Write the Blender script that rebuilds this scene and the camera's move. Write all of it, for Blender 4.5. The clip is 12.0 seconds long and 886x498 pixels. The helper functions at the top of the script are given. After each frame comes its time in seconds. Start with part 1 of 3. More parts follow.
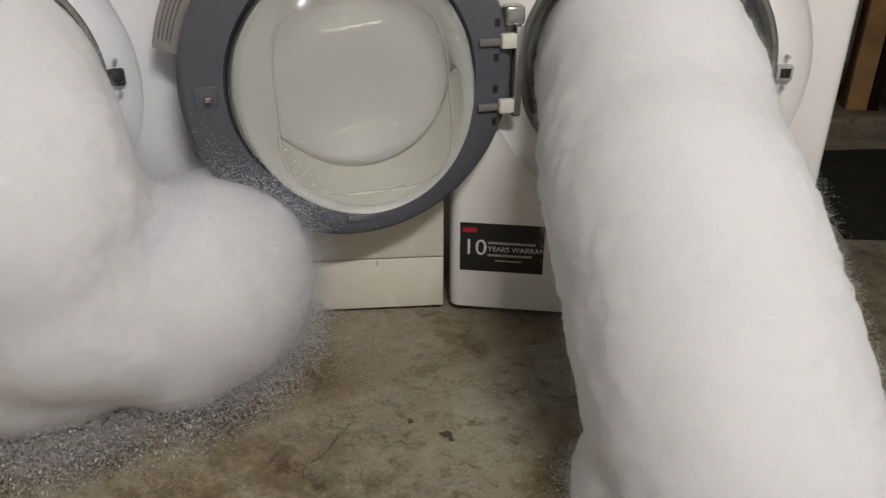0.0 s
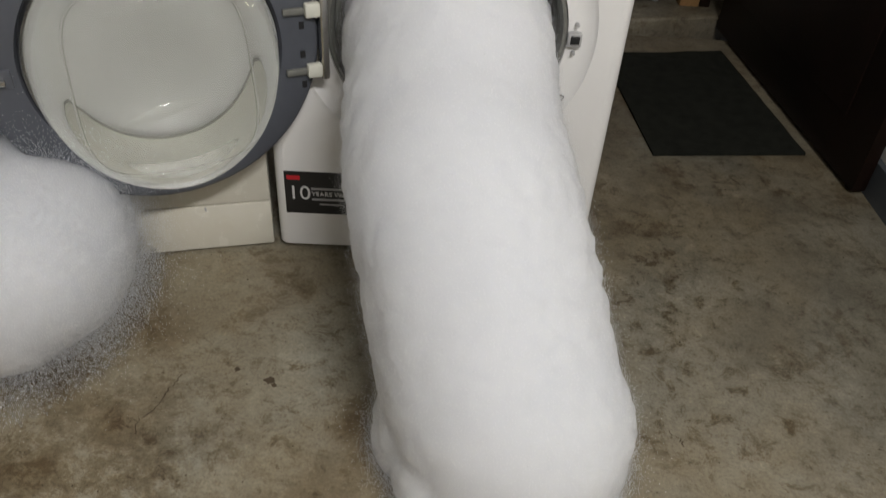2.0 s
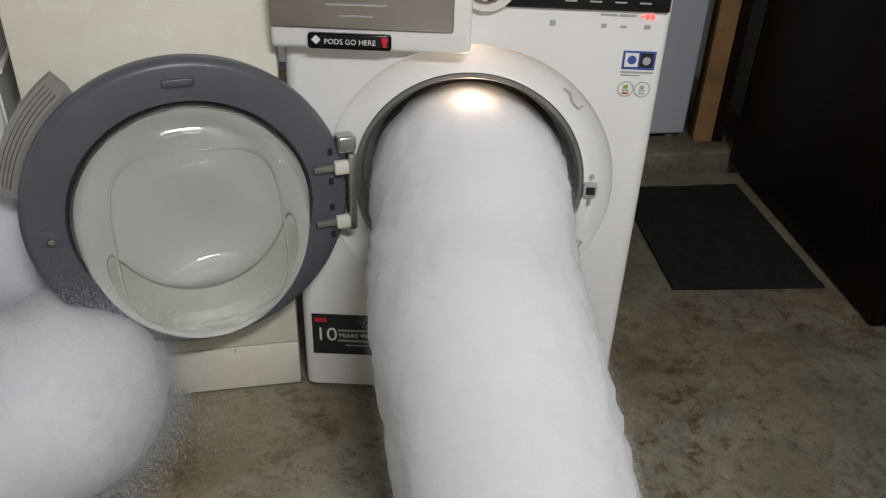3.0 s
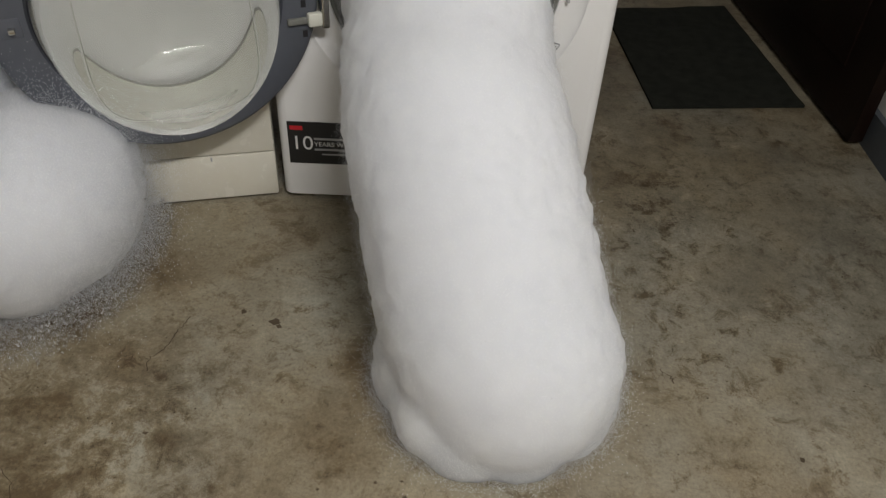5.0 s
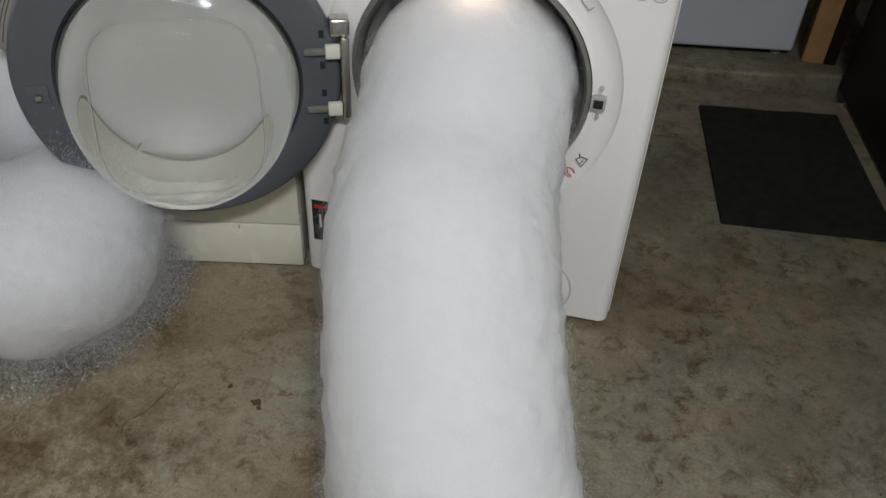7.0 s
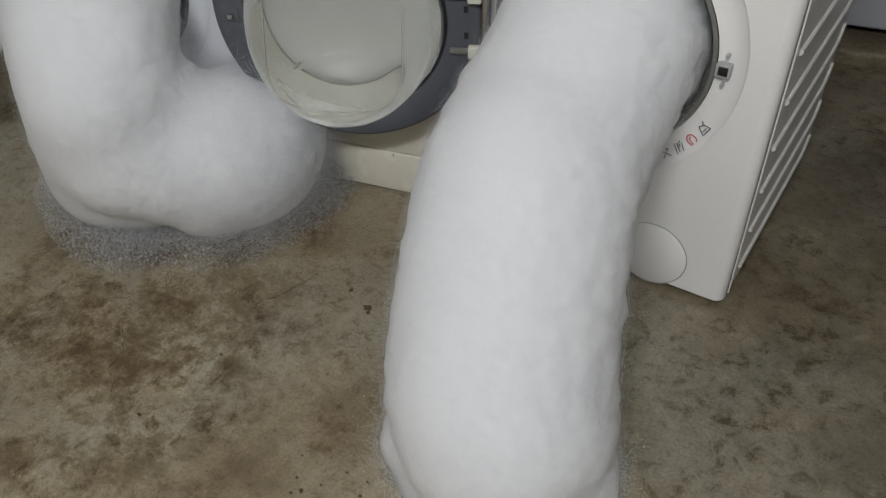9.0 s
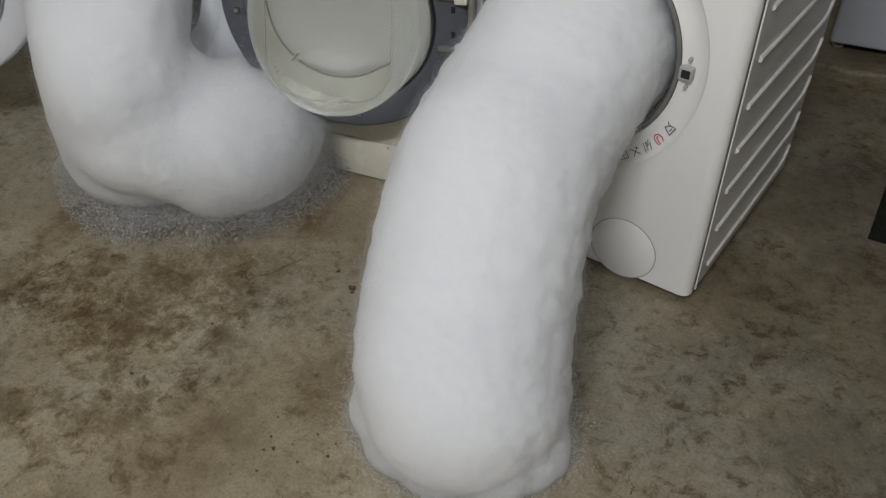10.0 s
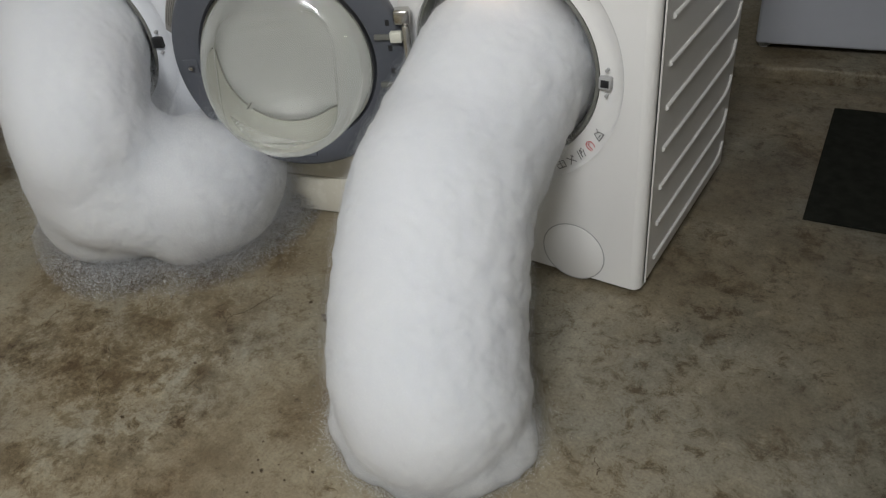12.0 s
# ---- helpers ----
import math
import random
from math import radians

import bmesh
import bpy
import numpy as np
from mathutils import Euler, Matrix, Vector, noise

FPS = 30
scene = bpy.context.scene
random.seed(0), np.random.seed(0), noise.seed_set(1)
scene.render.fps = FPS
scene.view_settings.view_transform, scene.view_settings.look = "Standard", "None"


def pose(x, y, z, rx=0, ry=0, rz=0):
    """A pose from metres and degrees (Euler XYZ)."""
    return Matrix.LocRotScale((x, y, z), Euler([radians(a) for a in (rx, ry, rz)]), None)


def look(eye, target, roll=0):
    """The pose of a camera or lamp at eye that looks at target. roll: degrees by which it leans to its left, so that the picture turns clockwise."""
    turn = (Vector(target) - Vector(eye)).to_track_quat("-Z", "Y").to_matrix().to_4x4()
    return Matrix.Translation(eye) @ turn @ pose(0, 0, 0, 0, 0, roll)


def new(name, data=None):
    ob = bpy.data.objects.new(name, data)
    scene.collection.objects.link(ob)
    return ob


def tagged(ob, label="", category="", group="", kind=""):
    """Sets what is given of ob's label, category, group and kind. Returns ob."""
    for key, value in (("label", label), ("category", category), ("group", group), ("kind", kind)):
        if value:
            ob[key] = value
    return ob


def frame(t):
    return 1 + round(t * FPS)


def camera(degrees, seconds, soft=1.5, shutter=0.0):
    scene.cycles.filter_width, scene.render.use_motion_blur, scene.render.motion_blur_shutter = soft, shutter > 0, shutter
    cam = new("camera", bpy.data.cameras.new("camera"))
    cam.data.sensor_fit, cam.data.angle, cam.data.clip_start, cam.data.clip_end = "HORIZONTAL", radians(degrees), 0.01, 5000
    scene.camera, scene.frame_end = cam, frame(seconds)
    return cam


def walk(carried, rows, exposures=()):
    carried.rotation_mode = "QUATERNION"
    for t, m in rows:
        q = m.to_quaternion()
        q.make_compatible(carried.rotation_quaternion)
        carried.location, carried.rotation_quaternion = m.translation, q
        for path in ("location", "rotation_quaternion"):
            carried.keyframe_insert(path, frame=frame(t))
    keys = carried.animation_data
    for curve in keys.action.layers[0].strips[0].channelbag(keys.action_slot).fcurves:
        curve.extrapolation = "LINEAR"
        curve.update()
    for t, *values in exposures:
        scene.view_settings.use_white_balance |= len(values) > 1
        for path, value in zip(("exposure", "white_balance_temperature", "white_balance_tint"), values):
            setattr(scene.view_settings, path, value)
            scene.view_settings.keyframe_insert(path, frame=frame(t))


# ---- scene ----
cam = camera(58.5, 12.0, soft=1.2, shutter=0.2)
PATH = [
    (0, (-0.154, -1.238, 0.772), (-0.378, 0.525, -0.144), 0.2),
    (0.5, (-0.076, -1.244, 0.9), (-0.221, 0.376, -0.263), 2.6),
    (0.6, (-0.068, -1.242, 0.913), (-0.196, 0.321, -0.328), 3.0),
    (1, (-0.068, -1.241, 0.922), (0.017, 0.085, -0.573), 9.0),
    (1.5, (-0.06, -1.201, 0.939), (0.028, 0.229, -0.457), 6.6),
    (1.9, (-0.039, -1.195, 0.984), (0.036, 0.324, -0.314), 4.5),
    (2, (-0.033, -1.205, 0.995), (0.034, 0.347, -0.265), 4.1),
    (2.5, (-0.032, -1.216, 1.046), (-0.014, 0.471, -0.028), 2.2),
    (2.7, (-0.034, -1.209, 1.06), (-0.038, 0.509, 0.036), 2.1),
    (4.3, (-0.027, -1.208, 1.023), (-0.015, 0.42, -0.139), 3.0),
    (4.5, (-0.02, -1.226, 1.013), (0.005, 0.367, -0.196), 3.0),
    (5, (-0.011, -1.262, 0.989), (0.031, 0.241, -0.33), 3.3),
    (5.5, (0.012, -1.252, 1.008), (0.01, 0.217, -0.35), 3.2),
    (6, (0.033, -1.223, 1.051), (-0.082, 0.346, -0.183), 2.8),
    (6.5, (0.118, -1.193, 1.07), (-0.088, 0.434, -0.075), 2.2),
    (7, (0.205, -1.123, 1.049), (-0.108, 0.4, -0.209), 2.9),
    (7.5, (0.26, -1.105, 1.049), (-0.282, 0.254, -0.314), -3.0),
    (7.7, (0.285, -1.112, 1.057), (-0.341, 0.19, -0.327), -4.7),
    (9.3, (0.512, -1.132, 1.052), (-0.385, 0.104, -0.239), -0.9),
    (9.5, (0.544, -1.143, 1.053), (-0.35, 0.097, -0.238), 0.4),
    (10, (0.592, -1.156, 1.066), (-0.343, 0.066, -0.212), -1.3),
    (10.5, (0.627, -1.172, 1.071), (-0.34, 0.083, -0.15), -2.4),
    (11, (0.656, -1.197, 1.075), (-0.354, 0.057, -0.112), -4.4),
    (11.5, (0.682, -1.202, 1.082), (-0.228, 0.079, -0.155), -5.6),
    (12, (0.697, -1.206, 1.096), (-0.245, 0.083, -0.109), -6.6),
]
walk(cam, [(t, look(eye, target, roll)) for t, eye, target, roll in PATH],
     [(0, 0.02, 6900, 12), (0.5, -0.12, 7000, 12), (1, 0.02, 7300, 13), (1.5, 0.04, 7100, 11), (2.5, -0.06, 6500, 10), (4.5, -0.1, 6600, 10), (5.5, 0.03, 6800, 10), (6.5, -0.15, 6450, 9), (9.5, -0.18, 6450, 9), (11, -0.18, 6450, 9), (12, -0.1, 6450, 8)])


# ---- light ----
world = bpy.data.worlds.new("room_dusk")
scene.world = world
world.use_nodes = True
world.node_tree.nodes["Background"].inputs[0].default_value = (0.75, 0.82, 1.0, 1)
world.node_tree.nodes["Background"].inputs[1].default_value = 0.05


def area_lamp(name, eye, target, sx, sy, watts, colour):
    data = bpy.data.lights.new(name, "AREA")
    data.shape, data.size, data.size_y, data.energy, data.color = "RECTANGLE", sx, sy, watts, colour
    ob = new(name, data)
    ob.matrix_world = look(eye, target)
    return ob


area_lamp("ceiling_tube_light", (0.72, -2.0, 2.4), (0.1, -0.5, 0.25), 1.1, 0.12, 60, (0.975, 0.975, 0.985))
drum_lamp = bpy.data.lights.new("drum_lamp", "POINT")
drum_lamp.energy, drum_lamp.color, drum_lamp.shadow_soft_size = 0.3, (1.0, 0.7, 0.48), 0.022
new("drum_lamp", drum_lamp).location = (0.0, 0.008, 0.634)
scene.view_settings.exposure = 0.0


# ---- materials ----
def material(name, colour, rough=0.5, metal=0.0, vary=0.0, scale=8.0, bump=0.0, bump_scale=200.0, second=None,
             rough_vary=0.0, coat=0.0, transmission=0.0, ior=1.45, sss=0.0, emit=0.0, spec=0.5):
    """A surface with two scales of colour variation, uneven gloss and fine relief."""
    m = bpy.data.materials.new(name)
    m.use_nodes = True
    nodes, links = m.node_tree.nodes, m.node_tree.links
    b = nodes["Principled BSDF"]
    b.inputs["Roughness"].default_value, b.inputs["Metallic"].default_value = rough, metal
    b.inputs["Specular IOR Level"].default_value = spec
    b.inputs["Coat Weight"].default_value, b.inputs["Transmission Weight"].default_value = coat, transmission
    b.inputs["IOR"].default_value, b.inputs["Subsurface Weight"].default_value = ior, sss
    b.inputs["Subsurface Radius"].default_value = (0.02, 0.02, 0.02)
    b.inputs["Base Color"].default_value = (*colour, 1)
    if emit:
        b.inputs["Emission Color"].default_value, b.inputs["Emission Strength"].default_value = (*colour, 1), emit
    place = nodes.new("ShaderNodeTexCoord").outputs["Object"]
    if vary:
        big, small, mix, ramp = (nodes.new(k) for k in ("ShaderNodeTexNoise", "ShaderNodeTexNoise", "ShaderNodeMath", "ShaderNodeValToRGB"))
        big.inputs["Scale"].default_value, small.inputs["Scale"].default_value = scale, scale * 9
        big.inputs["Detail"].default_value, small.inputs["Detail"].default_value = 5, 3
        for n in (big, small):
            links.new(place, n.inputs["Vector"])
        mix.operation = "MULTIPLY_ADD"
        mix.inputs[1].default_value = 0.4
        links.new(small.outputs[0], mix.inputs[0])
        links.new(big.outputs[0], mix.inputs[2])
        dark = second or tuple(c * (1 - vary) for c in colour)
        ramp.color_ramp.elements[0].position, ramp.color_ramp.elements[1].position = 0.5, 0.9
        ramp.color_ramp.elements[0].color, ramp.color_ramp.elements[1].color = (*dark, 1), (*colour, 1)
        links.new(mix.outputs[0], ramp.inputs[0])
        links.new(ramp.outputs[0], b.inputs["Base Color"])
        if rough_vary:
            r = nodes.new("ShaderNodeMapRange")
            r.inputs[3].default_value, r.inputs[4].default_value = rough - rough_vary, rough + rough_vary
            links.new(small.outputs[0], r.inputs[0])
            links.new(r.outputs[0], b.inputs["Roughness"])
    if bump:
        n, bm_ = nodes.new("ShaderNodeTexNoise"), nodes.new("ShaderNodeBump")
        n.inputs["Scale"].default_value, n.inputs["Detail"].default_value = bump_scale, 4
        bm_.inputs["Strength"].default_value, bm_.inputs["Distance"].default_value = bump, 0.002
        links.new(place, n.inputs["Vector"])
        links.new(n.outputs[0], bm_.inputs["Height"])
        links.new(bm_.outputs[0], b.inputs["Normal"])
    return m


def concrete():
    """Worn cement floor: broad tan and grey patches, dark damp stains, fine speckle and pits."""
    m = bpy.data.materials.new("worn_cement")
    m.use_nodes = True
    nodes, links = m.node_tree.nodes, m.node_tree.links
    b = nodes["Principled BSDF"]
    place = nodes.new("ShaderNodeTexCoord").outputs["Object"]

    def noise_at(scale, detail, rough=0.6, distort=0.0):
        n = nodes.new("ShaderNodeTexNoise")
        n.inputs["Scale"].default_value, n.inputs["Detail"].default_value = scale, detail
        n.inputs["Roughness"].default_value, n.inputs["Distortion"].default_value = rough, distort
        links.new(place, n.inputs["Vector"])
        return n.outputs[0]

    def ramp(value, *stops):
        r = nodes.new("ShaderNodeValToRGB")
        while len(r.color_ramp.elements) < len(stops):
            r.color_ramp.elements.new(0.5)
        for e, (p, c) in zip(r.color_ramp.elements, stops):
            e.position, e.color = p, (*c, 1)
        links.new(value, r.inputs[0])
        return r.outputs[0]

    def blend(kind, fac, a, c):
        x = nodes.new("ShaderNodeMix")
        x.data_type, x.blend_type = "RGBA", kind
        if isinstance(fac, float):
            x.inputs[0].default_value = fac
        else:
            links.new(fac, x.inputs[0])
        links.new(a, x.inputs[6])
        links.new(c, x.inputs[7])
        return x.outputs[2]

    base = ramp(noise_at(2.6, 10, 0.7, 0.1), (0.36, (0.21, 0.168, 0.107)), (0.5, (0.285, 0.245, 0.17)), (0.64, (0.36, 0.325, 0.245)))
    grey = ramp(noise_at(5.5, 10, 0.72), (0.4, (0.235, 0.218, 0.17)), (0.62, (0.335, 0.318, 0.26)))
    mask = ramp(noise_at(1.7, 4), (0.45, (0, 0, 0)), (0.6, (1, 1, 1)))
    colour = blend("MIX", mask, base, grey)
    stain = ramp(noise_at(5.0, 12, 0.8, 0.15), (0.37, (0.5, 0.42, 0.31)), (0.43, (0.78, 0.73, 0.66)), (0.45, (1, 1, 1)))
    colour = blend("MULTIPLY", 0.85, colour, stain)
    blot = ramp(noise_at(13, 12, 0.78, 0.1), (0.345, (0.4, 0.33, 0.25)), (0.375, (1, 1, 1)))
    colour = blend("MULTIPLY", 0.9, colour, blot)
    # flaking skin of the cement: crisp small dark flakes and pale scrapes in patches
    zone = ramp(noise_at(3.1, 5, 0.6), (0.4, (0.15, 0.15, 0.15)), (0.54, (1, 1, 1)))
    flake = ramp(noise_at(24, 15, 0.82, 0.5), (0.4, (0.5, 0.42, 0.31)), (0.45, (0.85, 0.81, 0.75)), (0.48, (1.05, 1.05, 1.05)), (0.56, (1.06, 1.06, 1.05)), (0.62, (1.3, 1.29, 1.25)))
    colour = blend("MULTIPLY", zone, colour, flake)
    # a damp-stained stretch before the foam, and shade painted over the worn stretch by the door mat
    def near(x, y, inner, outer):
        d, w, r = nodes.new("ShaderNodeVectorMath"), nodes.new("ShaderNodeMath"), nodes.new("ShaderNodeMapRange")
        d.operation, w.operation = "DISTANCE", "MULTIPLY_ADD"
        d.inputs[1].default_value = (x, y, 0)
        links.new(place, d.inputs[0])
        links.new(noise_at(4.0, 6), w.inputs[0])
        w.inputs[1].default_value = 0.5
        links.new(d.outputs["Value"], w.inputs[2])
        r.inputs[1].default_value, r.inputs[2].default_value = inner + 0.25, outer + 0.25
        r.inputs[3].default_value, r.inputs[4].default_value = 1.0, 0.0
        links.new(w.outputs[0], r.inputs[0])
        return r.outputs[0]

    damp = ramp(noise_at(8.0, 14, 0.8, 0.1), (0.42, (0.4, 0.32, 0.22)), (0.5, (0.72, 0.66, 0.56)), (0.54, (1, 1, 1)))
    colour = blend("MULTIPLY", near(-0.6, -0.66, 0.15, 0.5), colour, damp)
    # mottled dark tint: the room's shade on the right, put into the cement colour
    worn_shaded = ramp(noise_at(6.0, 10, 0.75), (0.35, (0.4, 0.385, 0.36)), (0.65, (0.62, 0.61, 0.59)))
    colour = blend("MULTIPLY", near(1.0, 0.55, 0.75, 1.4), colour, worn_shaded)
    speck = ramp(noise_at(48, 10, 0.8), (0.35, (0.45, 0.4, 0.33)), (0.44, (0.9, 0.89, 0.88)), (0.6, (1.0, 1.0, 1.0)), (0.7, (1.2, 1.18, 1.12)))
    colour = blend("MULTIPLY", 0.85, colour, speck)
    grain = ramp(noise_at(170, 6, 0.75), (0.36, (0.8, 0.79, 0.76)), (0.5, (1.03, 1.03, 1.03)), (0.64, (1.22, 1.22, 1.2)))
    colour = blend("MULTIPLY", 0.9, colour, grain)
    links.new(colour, b.inputs["Base Color"])
    rough = ramp(noise_at(4.0, 5), (0.35, (0.42,) * 3), (0.65, (0.68,) * 3))
    links.new(rough, b.inputs["Roughness"])
    bump = nodes.new("ShaderNodeBump")
    bump.inputs["Strength"].default_value, bump.inputs["Distance"].default_value = 0.5, 0.002
    links.new(noise_at(110, 6, 0.7), bump.inputs["Height"])
    links.new(bump.outputs[0], b.inputs["Normal"])
    return m


def foam_material():
    """Fine white suds: tiny packed bubbles, soft light inside."""
    m = bpy.data.materials.new("white_suds")
    m.use_nodes = True
    nodes, links = m.node_tree.nodes, m.node_tree.links
    b = nodes["Principled BSDF"]
    b.inputs["Roughness"].default_value, b.inputs["Subsurface Weight"].default_value = 0.7, 1.0
    b.inputs["Subsurface Radius"].default_value, b.inputs["Subsurface Scale"].default_value = (1, 1, 1.05), 0.12
    b.inputs["Specular IOR Level"].default_value = 0.1
    place = nodes.new("ShaderNodeTexCoord").outputs["Object"]
    soft, cells, ramp, bump = (nodes.new(k) for k in ("ShaderNodeTexNoise", "ShaderNodeTexVoronoi", "ShaderNodeValToRGB", "ShaderNodeBump"))
    soft.inputs["Scale"].default_value, soft.inputs["Detail"].default_value = 6, 5
    cells.inputs["Scale"].default_value = 420
    for n in (soft, cells):
        links.new(place, n.inputs["Vector"])
    ramp.color_ramp.elements[0].position, ramp.color_ramp.elements[1].position = 0.3, 0.7
    ramp.color_ramp.elements[0].color, ramp.color_ramp.elements[1].color = (0.68, 0.7, 0.735, 1), (0.72, 0.735, 0.765, 1)
    links.new(soft.outputs[0], ramp.inputs[0])
    links.new(ramp.outputs[0], b.inputs["Base Color"])
    bump.inputs["Strength"].default_value, bump.inputs["Distance"].default_value = 0.12, 0.0008
    links.new(cells.outputs["Distance"], bump.inputs["Height"])
    links.new(bump.outputs[0], b.inputs["Normal"])
    return m


def bubble_material(name, body):
    """Thin soap film: mostly see-through, with a clear gloss and a little white."""
    m = bpy.data.materials.new(name)
    m.use_nodes = True
    nodes, links = m.node_tree.nodes, m.node_tree.links
    out = nodes["Material Output"]
    nodes.remove(nodes["Principled BSDF"])
    clear, gloss, white, a, c = (nodes.new(k) for k in ("ShaderNodeBsdfTransparent", "ShaderNodeBsdfGlossy", "ShaderNodeBsdfDiffuse", "ShaderNodeMixShader", "ShaderNodeMixShader"))
    gloss.inputs["Roughness"].default_value = 0.1
    white.inputs["Color"].default_value = (0.85, 0.87, 0.92, 1)
    a.inputs[0].default_value, c.inputs[0].default_value = 0.2, body
    links.new(gloss.outputs[0], a.inputs[1])
    links.new(white.outputs[0], a.inputs[2])
    links.new(clear.outputs[0], c.inputs[1])
    links.new(a.outputs[0], c.inputs[2])
    links.new(c.outputs[0], out.inputs["Surface"])
    return m


WHITE = material("white_enamel", (0.8, 0.795, 0.785), 0.26, vary=0.015, scale=3, rough_vary=0.02, coat=0.2)
SIDE_WHITE = material("white_steel_side", (0.72, 0.71, 0.69), 0.3, vary=0.03, scale=3, rough_vary=0.03)
COOL_WHITE = material("cool_white_enamel", (0.74, 0.76, 0.8), 0.3, vary=0.05, scale=5, rough_vary=0.05)
CREAM = material("cream_enamel", (0.73, 0.71, 0.63), 0.26, vary=0.06, scale=3, second=(0.67, 0.64, 0.54), rough_vary=0.06, coat=0.2)
GREY = material("grey_plastic", (0.09, 0.097, 0.115), 0.36, vary=0.12, scale=9, bump=0.08, bump_scale=400)
GREY_SOFT = material("grip_plastic", (0.27, 0.255, 0.24), 0.45, vary=0.12, scale=12)
OLIVE = material("olive_backing", (0.26, 0.26, 0.22), 0.5, vary=0.15, scale=10)
RUBBER = material("grey_rubber", (0.17, 0.172, 0.155), 0.55, vary=0.2, scale=14, bump=0.1)
DARK = material("dark_cavity", (0.015, 0.015, 0.016), 0.6)
BLACK_GLOSS = material("black_gloss_panel", (0.008, 0.008, 0.009), 0.18)
BLACK_PRINT = material("black_print", (0.018, 0.018, 0.018), 0.4)
WHITE_PRINT = material("white_print", (0.75, 0.75, 0.74), 0.5)
DARK_PRINT = material("dark_grey_print", (0.13, 0.13, 0.13), 0.5)
GREY_PRINT = material("grey_print", (0.38, 0.38, 0.38), 0.5)
RED_PRINT = material("red_print", (0.55, 0.02, 0.03), 0.5)
BLUE_PRINT = material("blue_print", (0.05, 0.09, 0.32), 0.4)
GREEN_PRINT = material("green_print", (0.22, 0.42, 0.05), 0.5)
LED_RED = material("red_led", (1.0, 0.05, 0.04), 0.4, emit=3.0)
CHROME = material("bright_metal", (0.62, 0.61, 0.58), 0.22, metal=1.0, vary=0.15, scale=30)
SILVER = material("silver_plate", (0.5, 0.47, 0.44), 0.32, metal=0.75, vary=0.08, scale=12)
IVORY = material("ivory_plastic", (0.66, 0.66, 0.58), 0.4)
CEMENT = concrete()
WALL = material("painted_plaster", (0.74, 0.72, 0.67), 0.8, vary=0.12, scale=2.5, bump=0.25, bump_scale=60)
SKIRTING = material("slate_skirting", (0.07, 0.08, 0.09), 0.5, vary=0.2, scale=10)
DARK_WOOD = material("dark_stained_wood", (0.012, 0.0055, 0.0035), 0.5, spec=0.2, vary=0.5, scale=6, bump=0.15, bump_scale=80)
OCHRE_WOOD = material("bare_wood", (0.30, 0.17, 0.07), 0.6, vary=0.4, scale=14, bump=0.2, bump_scale=90)
MAT_FIBRE = material("dark_mat_fibre", (0.02, 0.021, 0.017), 0.95, spec=0.05, vary=0.35, scale=40, bump=0.6, bump_scale=500)
FRIDGE_WHITE = material("blue_white_enamel", (0.45, 0.47, 0.52), 0.35, vary=0.05, scale=4)
DIRT = material("dry_dirt", (0.11, 0.08, 0.05), 0.9, vary=0.4, scale=60)
SUDS = foam_material()
FILM = bubble_material("thin_soap_film", 0.03)
COARSE_FILM = bubble_material("soap_film", 0.24)


GLINT = material("wet_suds", (0.9, 0.91, 0.93), 0.14, spec=1.0)
PANE = material("smoky_clear_plastic", (0.56, 0.565, 0.53), 0.25, vary=0.06, scale=5, transmission=0.45)
GLASS = material("clear_glass", (0.985, 0.99, 0.985), 0.02, transmission=1.0, ior=1.45)


# ---- building helpers ----
def part(name, bm, mat, parent=None, label="", smooth=30):
    """Links a bmesh as one mesh object under a thing or a part."""
    me = bpy.data.meshes.new(name)
    bmesh.ops.recalc_face_normals(bm, faces=bm.faces)
    bm.to_mesh(me)
    bm.free()
    for p in me.polygons:
        p.use_smooth = smooth > 0
    if smooth:
        me.set_sharp_from_angle(angle=radians(smooth))
    me.materials.append(mat)
    ob = new(name, me)
    ob.parent = parent
    return tagged(ob, label)


def root(name, m, label, category, group="", kind=""):
    ob = new(name)
    ob.matrix_world = m
    return tagged(ob, label, category, group, kind)


def box(x0, x1, y0, y1, z0, z1, bevel=0.0, seg=2, bm=None):
    bm = bm or bmesh.new()
    made = bmesh.ops.create_cube(bm, size=1)["verts"]
    for v in made:
        v.co = Vector(((x0 + x1) / 2 + v.co.x * (x1 - x0), (y0 + y1) / 2 + v.co.y * (y1 - y0), (z0 + z1) / 2 + v.co.z * (z1 - z0)))
    if bevel:
        edges = list({e for v in made for e in v.link_edges})
        bmesh.ops.bevel(bm, geom=edges, offset=bevel, segments=seg, profile=0.5, affect="EDGES")
    return bm


def turned(profile, cx=0.0, cz=0.0, seg=72, a0=0.0, a1=360.0, bm=None, closed=False):
    """Turns a profile of (radius, y) round the y axis through (cx, cz)."""
    bm = bm or bmesh.new()
    whole = abs(a1 - a0) >= 360
    count = seg if whole else seg + 1
    rings = []
    for i in range(count):
        a = radians(a0 + (a1 - a0) * i / seg)
        rings.append([bm.verts.new((cx + r * math.cos(a), y, cz + r * math.sin(a))) for r, y in profile])
    steps = len(profile) if closed else len(profile) - 1
    for i in range(seg):
        p, q = rings[i], rings[(i + 1) % count]
        for k in range(steps):
            j = (k + 1) % len(profile)
            bm.faces.new((p[k], p[j], q[j], q[k]))
    if not whole and closed:
        bm.faces.new(rings[0])
        bm.faces.new(rings[-1][::-1])
    bmesh.ops.remove_doubles(bm, verts=bm.verts, dist=1e-6)
    return bm


